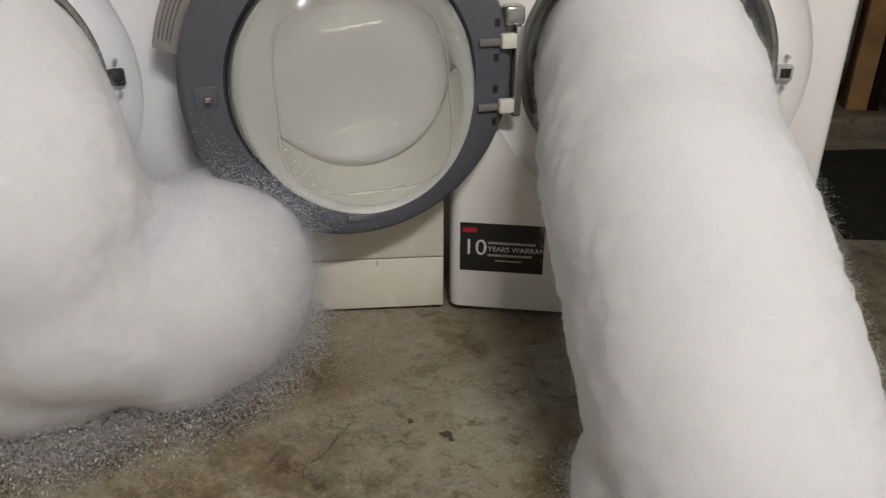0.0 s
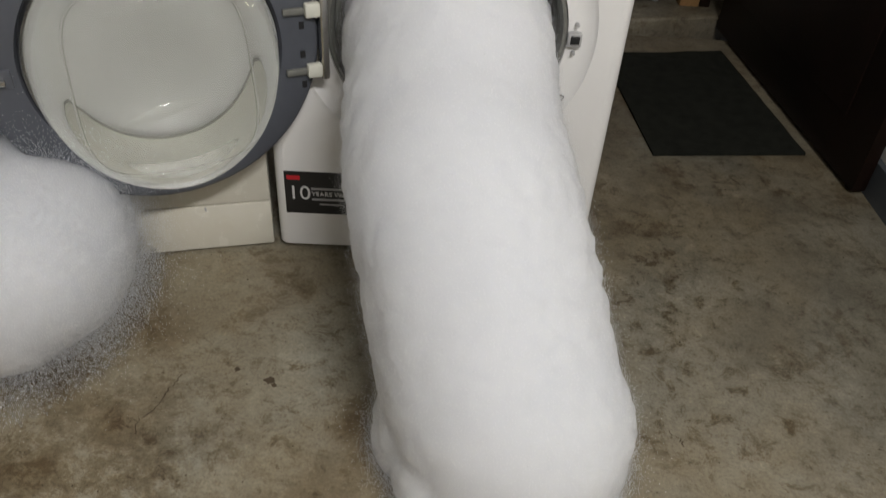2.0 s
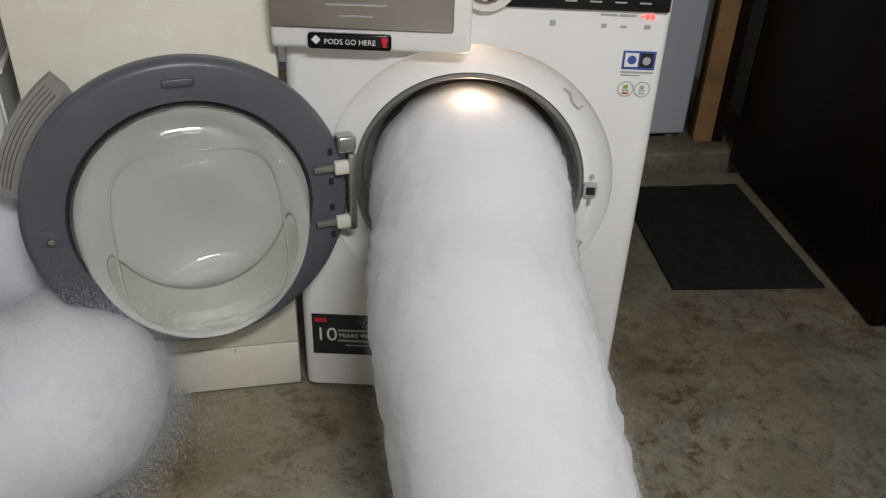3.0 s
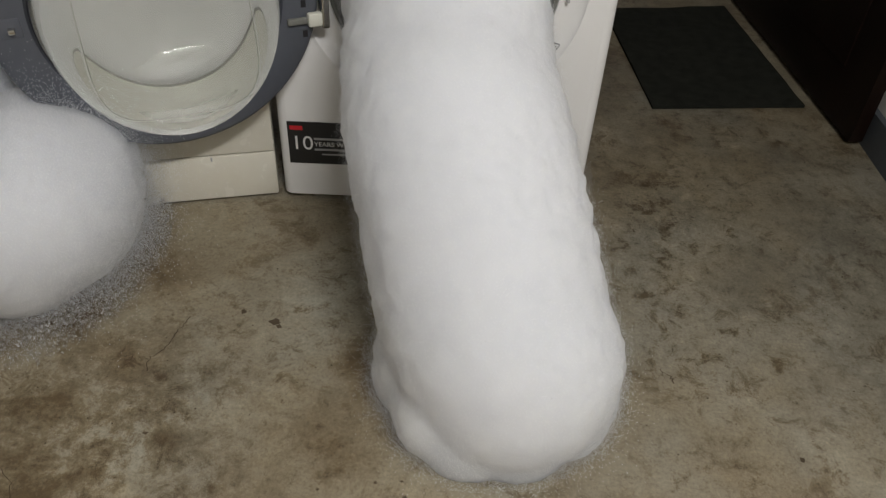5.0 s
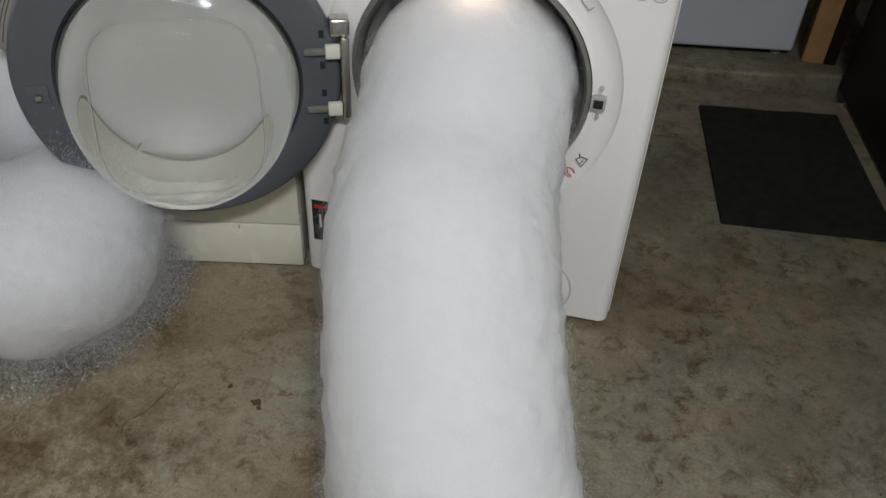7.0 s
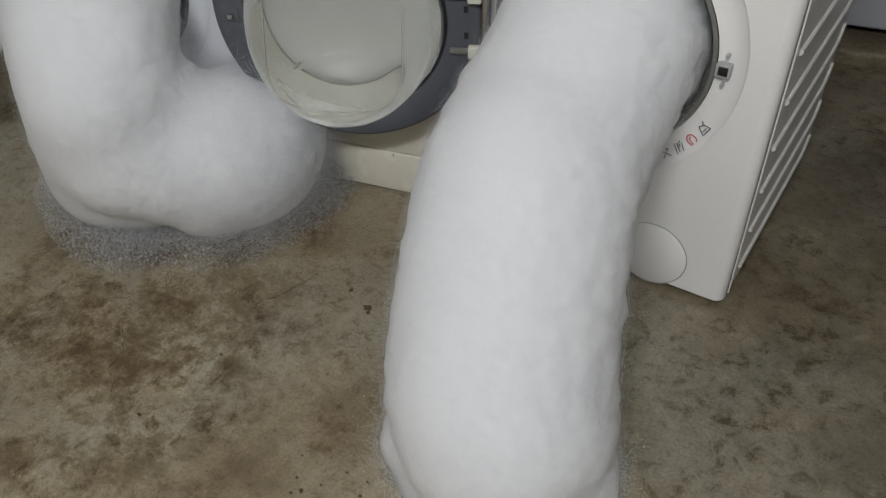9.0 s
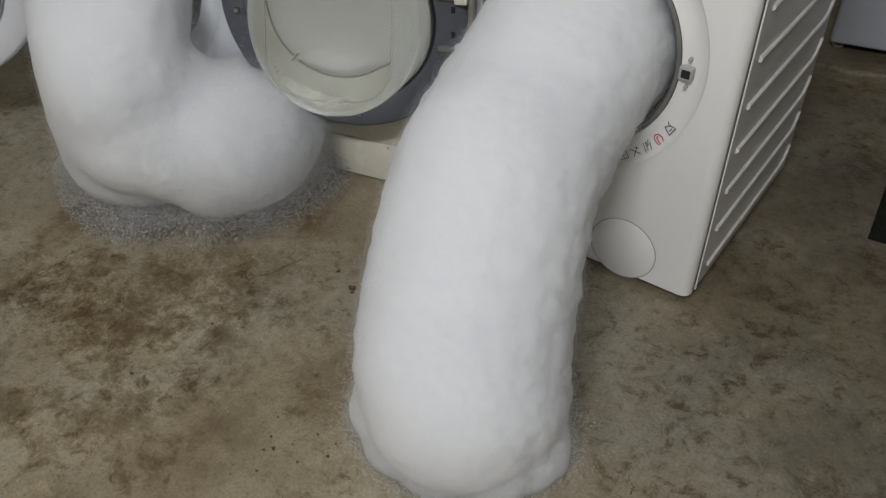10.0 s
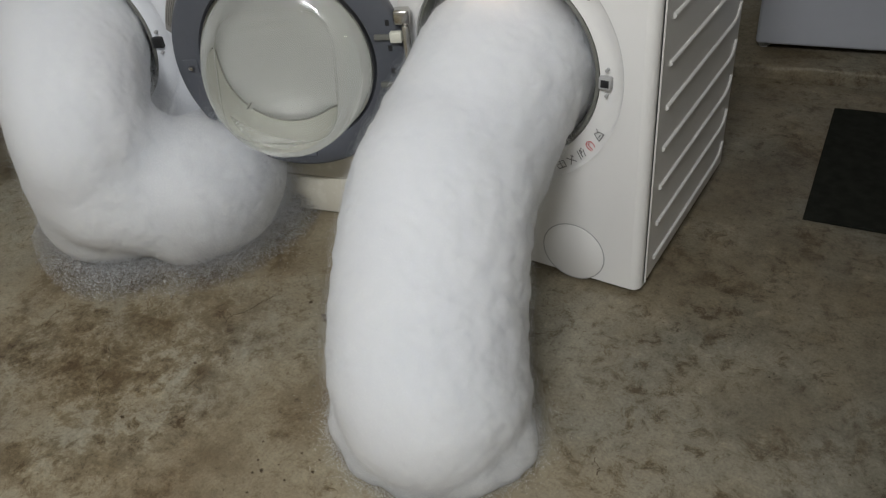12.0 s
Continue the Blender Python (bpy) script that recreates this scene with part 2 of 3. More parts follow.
def pierced(x0, x1, z0, z1, cx, cz, r, y0, y1, edge=0.02):
    """A front panel with a round hole, and rounded upright edges; y0 is its outer face."""
    bm = bmesh.new()
    angles = sorted({round(i * 360 / 96, 6) for i in range(96)} | {round(math.degrees(math.atan2(z - cz, x - cx)) % 360, 6) for x in (x0 + edge, x1 - edge) for z in (z0, z1)})
    inner, outer, back = [], [], []
    for a in angles:
        c, s = math.cos(radians(a)), math.sin(radians(a))
        k = min(((x1 - edge - cx) / c if c > 1e-9 else (x0 + edge - cx) / c if c < -1e-9 else 9), ((z1 - cz) / s if s > 1e-9 else (z0 - cz) / s if s < -1e-9 else 9))
        inner.append(bm.verts.new((cx + r * c, y0, cz + r * s)))
        back.append(bm.verts.new((cx + r * c, y1, cz + r * s)))
        outer.append(bm.verts.new((cx + k * c, y0, cz + k * s)))
    n = len(angles)
    for i in range(n):
        j = (i + 1) % n
        bm.faces.new((inner[i], outer[i], outer[j], inner[j]))
        bm.faces.new((inner[j], back[j], back[i], inner[i]))
    for side, x, e in ((-1, x0, x0 + edge), (1, x1, x1 - edge)):
        cols = []
        for k in range(6):
            a = radians(90 * k / 5)
            cols.append([bm.verts.new((e + side * edge * math.sin(a), y0 + edge * (1 - math.cos(a)), z)) for z in (z0, z1)])
        cols.append([bm.verts.new((x, y1 + 0.02, z)) for z in (z0, z1)])
        for p, q in zip(cols, cols[1:]):
            bm.faces.new((p[0], q[0], q[1], p[1]))
    for z in (z0, z1):
        bm.faces.new([bm.verts.new(c) for c in ((x0 + edge, y0, z), (x1 - edge, y0, z), (x1, y1 + 0.02, z), (x0, y1 + 0.02, z))])
    return bm


def tube(points, radius, seg=8, bm=None):
    bm = bm or bmesh.new()
    points = [Vector(p) for p in points]
    rings = []
    for i, p in enumerate(points):
        d = (points[min(i + 1, len(points) - 1)] - points[max(i - 1, 0)]).normalized()
        side = d.cross(Vector((0.31, 0.17, 0.93))).normalized()
        up = d.cross(side)
        rings.append([bm.verts.new(p + radius * (math.cos(a) * side + math.sin(a) * up)) for a in (2 * math.pi * k / seg for k in range(seg))])
    for p, q in zip(rings, rings[1:]):
        for k in range(seg):
            bm.faces.new((p[k], p[(k + 1) % seg], q[(k + 1) % seg], q[k]))
    bm.faces.new(rings[0][::-1])
    bm.faces.new(rings[-1])
    return bm


def ribbon(points, width, bm=None):
    """A flat printed line in the x-z plane, facing -y."""
    bm = bm or bmesh.new()
    for (xa, ya, za), (xb, yb, zb) in zip(points, points[1:]):
        d = Vector((xb - xa, 0, zb - za))
        if d.length < 1e-6:
            continue
        n = Vector((-d.z, 0, d.x)).normalized() * width / 2
        bm.faces.new([bm.verts.new(v) for v in ((xa - n.x, ya, za - n.z), (xb - n.x, yb, zb - n.z), (xb + n.x, yb, zb + n.z), (xa + n.x, ya, za + n.z))])
    return bm


def lettering(name, text, size, m, mat, parent):
    curve = bpy.data.curves.new(name, "FONT")
    curve.body, curve.size, curve.extrude = text, size, 0.0002
    ob = bpy.data.objects.new(name, curve)
    me = bpy.data.meshes.new_from_object(ob)
    bpy.data.objects.remove(ob)
    bpy.data.curves.remove(curve)
    me.materials.append(mat)
    done = new(name, me)
    done.parent = parent
    done.matrix_local = m
    return done


def prints(name, x0, z0, rows, y, mat, parent, label=""):
    """Unreadable print as plain bars, each a part: rows of (x, z, width, height) from a corner."""
    for x, z, w, h in rows:
        part(name, box(x0 + x, x0 + x + w, y - 0.0003, y, z0 + z, z0 + z + h), mat, parent, label, smooth=0)


# ---- the room ----
def slab(name, x0, x1, y0, y1, z0, z1, mat, label):
    ob = part(name, box(x0, x1, y0, y1, z0, z1), mat, smooth=0)
    return tagged(ob, label, name.split("_")[0], kind="structure")


bm = bmesh.new()
bmesh.ops.create_grid(bm, x_segments=60, y_segments=60, size=0.5)
for v in bm.verts:
    v.co = Vector((-0.75 + v.co.x * 4.5, -1.0 + v.co.y * 4.21, 0.0))
tagged(part("floor", bm, CEMENT), "worn tan and grey cement floor with damp stains", "floor", kind="structure")
bm = box(-2.0, 1.1, 0.0, 0.93, -0.05, 0.04, 0.012, 3)
bmesh.ops.subdivide_edges(bm, edges=[e for e in bm.edges if e.calc_length() > 0.5], cuts=60, use_grid_fill=True)
for v in bm.verts:
    if v.co.y < 0.045:
        v.co.y += 0.012 * noise.noise(v.co * 9) + 0.006 * noise.noise(v.co * 31)
        v.co.z += 0.006 * noise.noise(v.co * 23)
bmesh.ops.transform(bm, verts=bm.verts, matrix=pose(0.8, 1.178, 0, 0, 0, 10) @ pose(-0.8, 0, 0))
tagged(part("floor_step", bm, CEMENT), "low rough cement step across the doorway", "step", kind="structure")
slab("wall_north", -3.0, 1.5, 2.05, 2.2, 0, 2.6, WALL, "plain plastered back wall")
slab("wall_west", -3.0, -2.85, -3.1, 2.2, 0, 2.6, WALL, "plain plastered side wall")
slab("wall_south", -3.0, 1.5, -3.1, -2.95, 0, 2.6, WALL, "plain plastered wall")
slab("wall_east", 1.003, 1.16, -3.1, 2.2, 0, 2.6, WALL, "cream plastered wall beside the dark door")
slab("ceiling", -3.0, 1.5, -3.1, 2.2, 2.55, 2.7, WALL, "plain plastered ceiling")
slab("baseboard", 0.987, 1.003, -3.0, 0.35, 0, 0.085, SKIRTING, "slate-grey skirting along the wall")

# the dark door that stands open against the wall
door = root("door_1", pose(0.95, 0.279, 0.0, 0, 0, 4.5), "dark stained wooden door leaf standing open", "door", kind="structure")
part("leaf", box(0, 0.034, 0, 0.9, 0.012, 2.04, 0.003), DARK_WOOD, door)
for z0, z1 in ((0.14, 0.92), (1.06, 1.92)):
    part("panel", box(-0.006, 0.002, 0.12, 0.78, z0, z1, 0.005), DARK_WOOD, door)

frame_post = part("door_frame_post", box(0.775, 0.838, 1.262, 1.33, 0.04, 2.1, 0.004), OCHRE_WOOD)
tagged(frame_post, "bare ochre wooden door post on the step", "door post", kind="structure")
part("dark_strip", box(0.84, 0.873, 1.262, 1.33, 0.04, 2.1, 0.004), DARK_WOOD, frame_post)


def floor_mat():
    bm = bmesh.new()
    low = [bm.verts.new((x, y, 0.001)) for x, y in ((0.523, 0.408), (0.907, 0.445), (0.853, 1.012), (0.482, 0.952))]
    bm.faces.new(low)
    bmesh.ops.subdivide_edges(bm, edges=bm.edges[:], cuts=24, use_grid_fill=True)
    top = bmesh.ops.extrude_face_region(bm, geom=bm.faces[:])
    for v in [g for g in top["geom"] if isinstance(g, bmesh.types.BMVert)]:
        v.co.z += 0.007 + 0.0025 * noise.noise(v.co * 14)
    return tagged(part("door_mat", bm, MAT_FIBRE), "thin black-green floor mat lying on cement", "mat")


floor_mat()


def refrigerator():
    top = root("refrigerator", pose(0.205, 1.173, 0.04, 0, 0, 10), "blue-white refrigerator on short feet behind the step", "refrigerator")
    part("body", box(0.002, 0.546, 0.045, 0.6, 0.018, 1.6, 0.012), FRIDGE_WHITE, top)
    part("door", box(0.0, 0.548, 0.0, 0.043, 0.022, 1.6, 0.012, 3), FRIDGE_WHITE, top)
    for x in (0.025, 0.515):
        for y in (0.05, 0.55):
            part("foot", turned([(0.0, 0.0), (0.016, 0.0), (0.018, 0.008), (0.012, 0.01), (0.012, 0.024), (0, 0.024)], seg=16), GREY_PRINT, top).matrix_local = pose(x, y, 0, 90)


refrigerator()


# ---- washing machines ----
HOLE_Z, HOLE_R, RIM_R = 0.463, 0.243, 0.194
SLOPE = 0.33  # how steeply the front of the glass bowl leans back


def washer(m, label, front_mat, detailed, open_angle):
    top = root("washing_machine", m, label, "washing machine", "front-loading washing machines")
    body = box(-0.3, 0.295, 0.0, 0.55, 0.018, 0.85)
    bmesh.ops.delete(body, geom=[f for f in body.faces if f.normal.y < -0.9], context="FACES")
    bmesh.ops.translate(body, verts=[v for v in body.verts if v.co.y < 0.1], vec=(0, 0.022, 0))
    body_ob = part("body", body, SIDE_WHITE, top, smooth=0)
    solid = body_ob.modifiers.new("sheet", "SOLIDIFY")
    solid.thickness, solid.offset = 0.004, -1
    part("front_panel", pierced(-0.3, 0.295, 0.015, 0.85, 0.0, HOLE_Z, HOLE_R, 0.0, 0.012), front_mat, top, "smooth white enamel front", smooth=40)
    # dished ring round the opening, then the rubber seal
    part("recess_ring", turned([(HOLE_R + 0.003, -0.0015), (HOLE_R, -0.0015), (HOLE_R - 0.006, 0.006), (0.205, 0.009), (RIM_R + 0.002, 0.005), (RIM_R - 0.001, 0.014)], 0, HOLE_Z), front_mat, top, smooth=50)
    part("door_seal", turned([(RIM_R, 0.006), (RIM_R - 0.006, 0.004), (0.184, 0.012), (0.181, 0.028), (0.186, 0.04), (0.172, 0.052), (0.168, 0.085), (0.176, 0.095), (0.176, 0.12)], 0, HOLE_Z), RUBBER, top, "dark grey rubber seal", smooth=60)
    part("drum", turned([(0.178, 0.11), (0.235, 0.13), (0.235, 0.42), (0.0, 0.43)], 0, HOLE_Z), CHROME, top, smooth=30)
    catch = part("catch", box(0.195, 0.219, -0.003, 0.012, HOLE_Z - 0.012, HOLE_Z + 0.012, 0.003), GREY_PRINT if detailed else DARK, top)
    part("slot", box(0.2, 0.215, -0.0045, 0.0, HOLE_Z - 0.0065, HOLE_Z + 0.0075, 0.001), DARK, catch)
    for dz in (-0.024, 0.024):
        part("screw", turned([(0, -0.001), (0.0028, -0.0005), (0.0034, 0.009)], 0.209, HOLE_Z + dz, 12), GREY_PRINT, top)
    # low service flap
    flap = part("service_flap", turned([(0.0, -0.0025), (0.064, -0.0025), (0.067, -0.001), (0.067, 0.004)], 0.15, 0.072, 56), front_mat, top)
    part("groove", turned([(0.0672, -0.0006), (0.0694, -0.0006)], 0.15, 0.072, 56), GREY_PRINT, flap)
    for x in (-0.25, 0.25):
        for y in (0.06, 0.5):
            part("foot", turned([(0, 0.0), (0.02, 0.0), (0.02, 0.012), (0, 0.014)], seg=16), DARK, top).matrix_local = pose(x, y, 0, 90)
    # pressed ribs along both flanks
    for side, sx in ((-1, -0.3), (1, 0.295)):
        for k in range(9):
            z = 0.052 + 0.0862 * k
            line = [(sx, 0.075, z), (sx, 0.2, z), (sx, 0.4, z), (sx, 0.488, z), (sx, 0.515, z + 0.006), (sx, 0.527, z + 0.02), (sx, 0.53, z + 0.036)]
            part("rib", tube(line, 0.0055), SIDE_WHITE, top, smooth=60)
        part("edge_seam", tube([(sx + side * 0.0005, 0.032, 0.018), (sx + side * 0.0005, 0.032, 0.85)], 0.0025), SIDE_WHITE, top)
    part("top_plate", box(-0.3, 0.295, 0.0, 0.56, 0.851, 0.868, 0.006), front_mat, top)
    washer_door(top, open_angle, GREY if detailed else COOL_WHITE)
    return top


def lens_rib(x0, x1, z0, z1, bend=0.025, spread=26):
    """An added low rib of lens section on the leaning face of the bowl, from one end to the other, thinning at its
    tips; it catches the lamp as a streak.
    """
    bm, rows = bmesh.new(), []
    lean = math.atan(SLOPE)
    for k in range(17):
        t = k / 16
        thin = 0.35 + 0.65 * math.sin(math.pi * t)
        x, z = x0 + (x1 - x0) * t, z0 + (z1 - z0) * t + 0.004 * math.sin(math.pi * t)
        row = []
        for j in range(11):
            a = radians(spread * (j / 5 - 1))
            up, out = bend * thin * math.sin(a), bend * thin * (math.cos(a) - math.cos(radians(spread))) + 0.0004
            row.append(bm.verts.new((x, 0.08 - SLOPE * z - up * math.sin(lean) + out * math.cos(lean), z + up * math.cos(lean) + out * math.sin(lean))))
        rows.append(row)
    for p, q in zip(rows, rows[1:]):
        for j in range(10):
            bm.faces.new((p[j], p[j + 1], q[j + 1], q[j]))
        bm.faces.new((p[10], p[0], q[0], q[10]))
    bm.faces.new(rows[0])
    bm.faces.new(rows[-1][::-1])
    return bm


def washer_door(top, angle, ring_mat):
    """Round door on its left hinge: local x runs from the hinge over the door, -y is the inner face."""
    leaf = new("door")
    leaf.parent = top
    leaf.matrix_local = pose(-0.213, -0.03, HOLE_Z - 0.006, 0, 0, 180 + angle)
    tagged(leaf, "round door with a clear glass bowl, wide open")
    # the leaf is turned, so its inner side is +y of the closed door: build with -y outwards towards the viewer
    cx, r = 0.234, 0.247
    ring = [(0.182, 0.004), (0.186, -0.004), (0.236, -0.004), (0.243, 0.0), (r, 0.008), (r, 0.024), (0.24, 0.034), (0.182, 0.034)]
    ring = [(a, -b) for a, b in ring]
    part("inner_ring", turned(ring, cx, 0, 96, closed=True), ring_mat, leaf, "smooth plastic inner ring", smooth=35)
    # added ring behind the bowl, so that the glass side wall looks darker
    part("darkening_ring", turned([(0.176, -0.028), (0.138, -0.036), (0.138, -0.046), (0.176, -0.046)], cx, 0, 72, closed=True), OLIVE, leaf, "added olive-grey ring that darkens the bowl side")
    part("rim_band", turned([(0.182, 0.002), (0.179, 0.009), (0.175, 0.006), (0.175, -0.02), (0.182, -0.02)], cx, 0, 96, closed=True), CHROME, leaf, "thin bright glass retaining rim", smooth=50)
    bowl = [(0.176, -0.012), (0.174, 0.02), (0.17, 0.045), (0.163, 0.062), (0.154, 0.073), (0.144, 0.0785), (0.134, 0.08), (0.12, 0.08), (0.09, 0.08), (0.05, 0.08), (0.0, 0.08)]
    inner = [(max(a - 0.006, 0), b - 0.006) for a, b in bowl[::-1]]
    glass = turned(bowl + inner, cx, 0, 96)
    for v in glass.verts:
        if v.co.y > 0:
            v.co.y *= max(1 - SLOPE * v.co.z / 0.08, 0.2)
    part("glass_bowl", glass, GLASS, leaf, "clear moulded glass bowl", smooth=60).visible_shadow = False
    edge = []
    for k in range(73):
        a = math.radians(5 * k)
        c, w = math.cos(a), math.sin(a)
        k4 = 0.122 / (abs(c) ** 4 + abs(w) ** 4) ** 0.25
        edge.append((cx + k4 * c, 0.0785 - SLOPE * k4 * w, k4 * w))
    # two added ribs, shaped to give the glass its long lamp highlights
    for x0, x1, z0, z1 in ((-0.045, 0.07, -0.03, -0.052), (-0.04, 0.06, 0.1, 0.09)):
        part("streak_rib", lens_rib(cx + x0, cx + x1, z0, z1), GLASS, leaf, "low rounded glass rib added to catch lamp streaks", smooth=80).visible_shadow = False
    part("moulded_edge", tube(edge, 0.0022), GLASS, leaf, "rounded-square ridge of the glass", smooth=60).visible_shadow = False
    part("outer_window", turned([(0.0, -0.064), (0.13, -0.062), (0.171, -0.058), (0.171, -0.054), (0.13, -0.058), (0.0, -0.06)], cx, 0, 96), PANE, leaf, "smoky outer window")
    part("outer_cover", turned([(0.172, -0.06), (0.2, -0.057), (0.236, -0.046), (r - 0.004, -0.036), (r - 0.006, -0.034), (0.2, -0.05), (0.172, -0.052), (0.172, -0.06)], cx, 0, 96), COOL_WHITE, leaf, "pale outer cover", smooth=50)
    grip = part("grip", turned([(0.235, -0.034), (0.252, -0.03), (0.278, -0.05), (0.28, -0.062), (0.25, -0.07), (0.235, -0.05)], cx, 0, 24, 12, 54, closed=True), GREY_SOFT, leaf, "ribbed grey hand grip", smooth=40)
    for k in range(4):
        rr, yy = 0.257 + 0.0053 * k, -0.0328 - 0.0042 * k
        part("grip_rib", turned([(rr - 0.001, yy - 0.002), (rr, yy + 0.0012), (rr + 0.001, yy - 0.002)], cx, 0, 20, 15, 51, closed=True), RUBBER, grip, smooth=0)
    # moulded marks of the inner ring
    for a, w in ((90, 0.045), (270, 0.045)):
        mark = part("finger_slot", box(-w / 2, w / 2, 0.0035, 0.0065, -0.006, 0.006, 0.003, 3), GREY, leaf)
        mark.matrix_local = pose(cx + 0.214 * math.cos(radians(a)), 0.0, 0.214 * math.sin(radians(a)))
    latch = part("latch_plate", box(0.428, 0.46, 0.002, 0.0062, -0.018, 0.012, 0.002), GREY, leaf)
    part("latch_hook", box(0.437, 0.447, 0.005, 0.016, -0.008, 0.0, 0.002), CHROME, latch)
    for z in (0.05, -0.05):
        for dz in (0.026, -0.026):
            part("hinge_slot", box(0.012, 0.02, 0.0035, 0.0046, z + dz - 0.006, z + dz + 0.006), DARK, leaf)
        arm = part("hinge_arm", box(-0.012, 0.012, 0.004, 0.018, z - 0.011, z + 0.011, 0.003), IVORY, leaf)
        part("strut", box(0.008, 0.045, 0.0035, 0.011, z - 0.007, z + 0.004, 0.002), RUBBER, arm, "dark hinge strut")
    hinge = part("hinge", box(-0.026, -0.012, -0.012, 0.012, -0.07, 0.07, 0.004), CHROME, leaf)
    part("hinge_cap", box(-0.028, 0.004, -0.02, 0.008, 0.07, 0.1, 0.006, 3), CHROME, hinge)


washer_a = washer(pose(0, 0, 0), "white front-loading washing machine spilling foam, door open", WHITE, True, 24)
washer_b = washer(pose(-0.968, -0.236, 0, 0, 0, 20), "cool-white front-loading washing machine with foam pouring out", COOL_WHITE, False, 24)


def control_front(top):
    """Drawer, dial, display and print of the white machine."""
    drawer = part("detergent_drawer", box(-0.312, -0.008, -0.024, 0.004, 0.695, 0.835, 0.008, 3), WHITE, top, "white drawer front with a silver plate")
    part("silver_plate", box(-0.309, -0.035, -0.028, -0.022, 0.728, 0.832, 0.004), SILVER, drawer)
    pod = part("pod_label", box(-0.254, -0.128, -0.0268, -0.024, 0.698, 0.722, 0.005, 3), BLACK_GLOSS, drawer)
    lettering("label_text", "PODS GO HERE", 0.0112, pose(-0.23, -0.0272, 0.705, 90), WHITE_PRINT, pod)
    part("emblem", turned([(0, -0.0275), (0.007, -0.0275), (0.007, -0.026)], -0.242, 0.711, 4), WHITE_PRINT, pod)
    prints("arrow", -0.141, 0.702, [(0, 0, 0.006, 0.008), (-0.002, 0.008, 0.010, 0.007)], -0.0272, RED_PRINT, pod)
    rows = [(0.0, 0.04, 0.085, 0.003), (0.0, 0.028, 0.09, 0.003), (0.02, 0.012, 0.05, 0.0025)]
    prints("print", -0.225, 0.735, rows, -0.0281, GREY_PRINT, drawer)
    panel = part("display_panel", box(0.004, 0.287, -0.006, 0.004, 0.765, 0.84, 0.003), BLACK_GLOSS, top, "glossy black display panel")
    cells = [(0.035 + 0.001 * k, 0.012 + 0.009 * k, 0.03 - 0.004 * (k % 2), 0.0022) for k in range(5)]
    cells += [(0.125 + 0.037 * k, 0.012 + 0.016 * j, 0.018, 0.0024) for k in range(4) for j in range(3)]
    prints("print", 0.004, 0.765, cells, -0.0063, GREY_PRINT, panel)
    dial = part("dial", turned([(0.0, -0.03), (0.024, -0.03), (0.028, -0.026), (0.028, -0.008)], 0.012, 0.805, 48), BLACK_GLOSS, top)
    part("dial_ring", turned([(0.0285, -0.012), (0.034, -0.016), (0.046, -0.012), (0.05, 0.0)], 0.012, 0.805, 64), WHITE, dial, "broad pale dial ring", smooth=50)
    prints("digits", 0.247, 0.754, [(0.0, 0.003, 0.004, 0.002), (0.006, 0, 0.006, 0.007), (0.014, 0, 0.006, 0.007)], -0.001, LED_RED, top, "glowing red digits")
    prints("button_line", 0.185, 0.757, [(0, 0, 0.025, 0.003), (0.029, 0, 0.025, 0.003)], -0.0012, GREY_PRINT, top)
    prints("print", 0.11, 0.739, [(0.0, 0, 0.009, 0.008), (0.078, 0, 0.008, 0.006), (0.107, 0.001, 0.01, 0.003), (0.143, 0, 0.01, 0.006)], -0.001, GREY_PRINT, top)
    # the dark warranty sticker
    sticker = part("warranty_sticker", box(-0.281, -0.134, -0.0012, 0.0, 0.09, 0.184, 0.0005, 1), BLACK_PRINT, top, "black sticker with white and red print")
    lettering("sticker_number", "10", 0.043, pose(-0.276, -0.0016, 0.123, 90), WHITE_PRINT, sticker)
    lettering("sticker_text", "YEARS WARRANTY", 0.0135, pose(-0.232, -0.0016, 0.131, 90), WHITE_PRINT, sticker)
    prints("print", -0.232, 0.1, [(0.0, 0.045, 0.083, 0.0045), (0, 0.021, 0.078, 0.0045), (0.014, 0.011, 0.046, 0.003)], -0.0014, GREY_PRINT, sticker)
    prints("brand_bar", -0.276, 0.166, [(0, 0, 0.024, 0.009)], -0.0014, RED_PRINT, sticker)
    # label of energy data and two round marks
    label = part("blue_label", box(0.228, 0.279, -0.001, 0.0, 0.676, 0.705), BLUE_PRINT, top, "small blue and white label")
    prints("pane", 0.23, 0.68, [(0.0015, 0.0, 0.021, 0.022)], -0.0012, WHITE_PRINT, label)
    prints("pane", 0.23, 0.68, [(0.0255, 0.0, 0.02, 0.022)], -0.0012, BLACK_PRINT, label)
    part("drop", turned([(0, -0.0018), (0.007, -0.0018)], 0.2425, 0.691, 16), BLUE_PRINT, label)
    part("drop", turned([(0, -0.0018), (0.0065, -0.0018)], 0.2655, 0.69, 16), GREY_PRINT, label)
    prints("print", 0.228, 0.668, [(0, 0.002, 0.05, 0.0028), (0, -0.0025, 0.03, 0.002)], -0.0006, GREY_PRINT, label)
    for x, inner in ((0.2395, GREEN_PRINT), (0.2655, GREY_PRINT)):
        badge = part("round_mark", turned([(0.0112, -0.0008), (0.0128, -0.0008)], x, 0.644, 32), GREY_PRINT, top)
        prints("print", x - 0.005, 0.641, [(0, 0, 0.01, 0.002), (0.001, 0.0035, 0.007, 0.006)], -0.0008, inner, badge)
        prints("print", x - 0.005, 0.636, [(0, 0, 0.01, 0.0024)], -0.0008, RED_PRINT if inner == GREEN_PRINT else GREY_PRINT, badge)
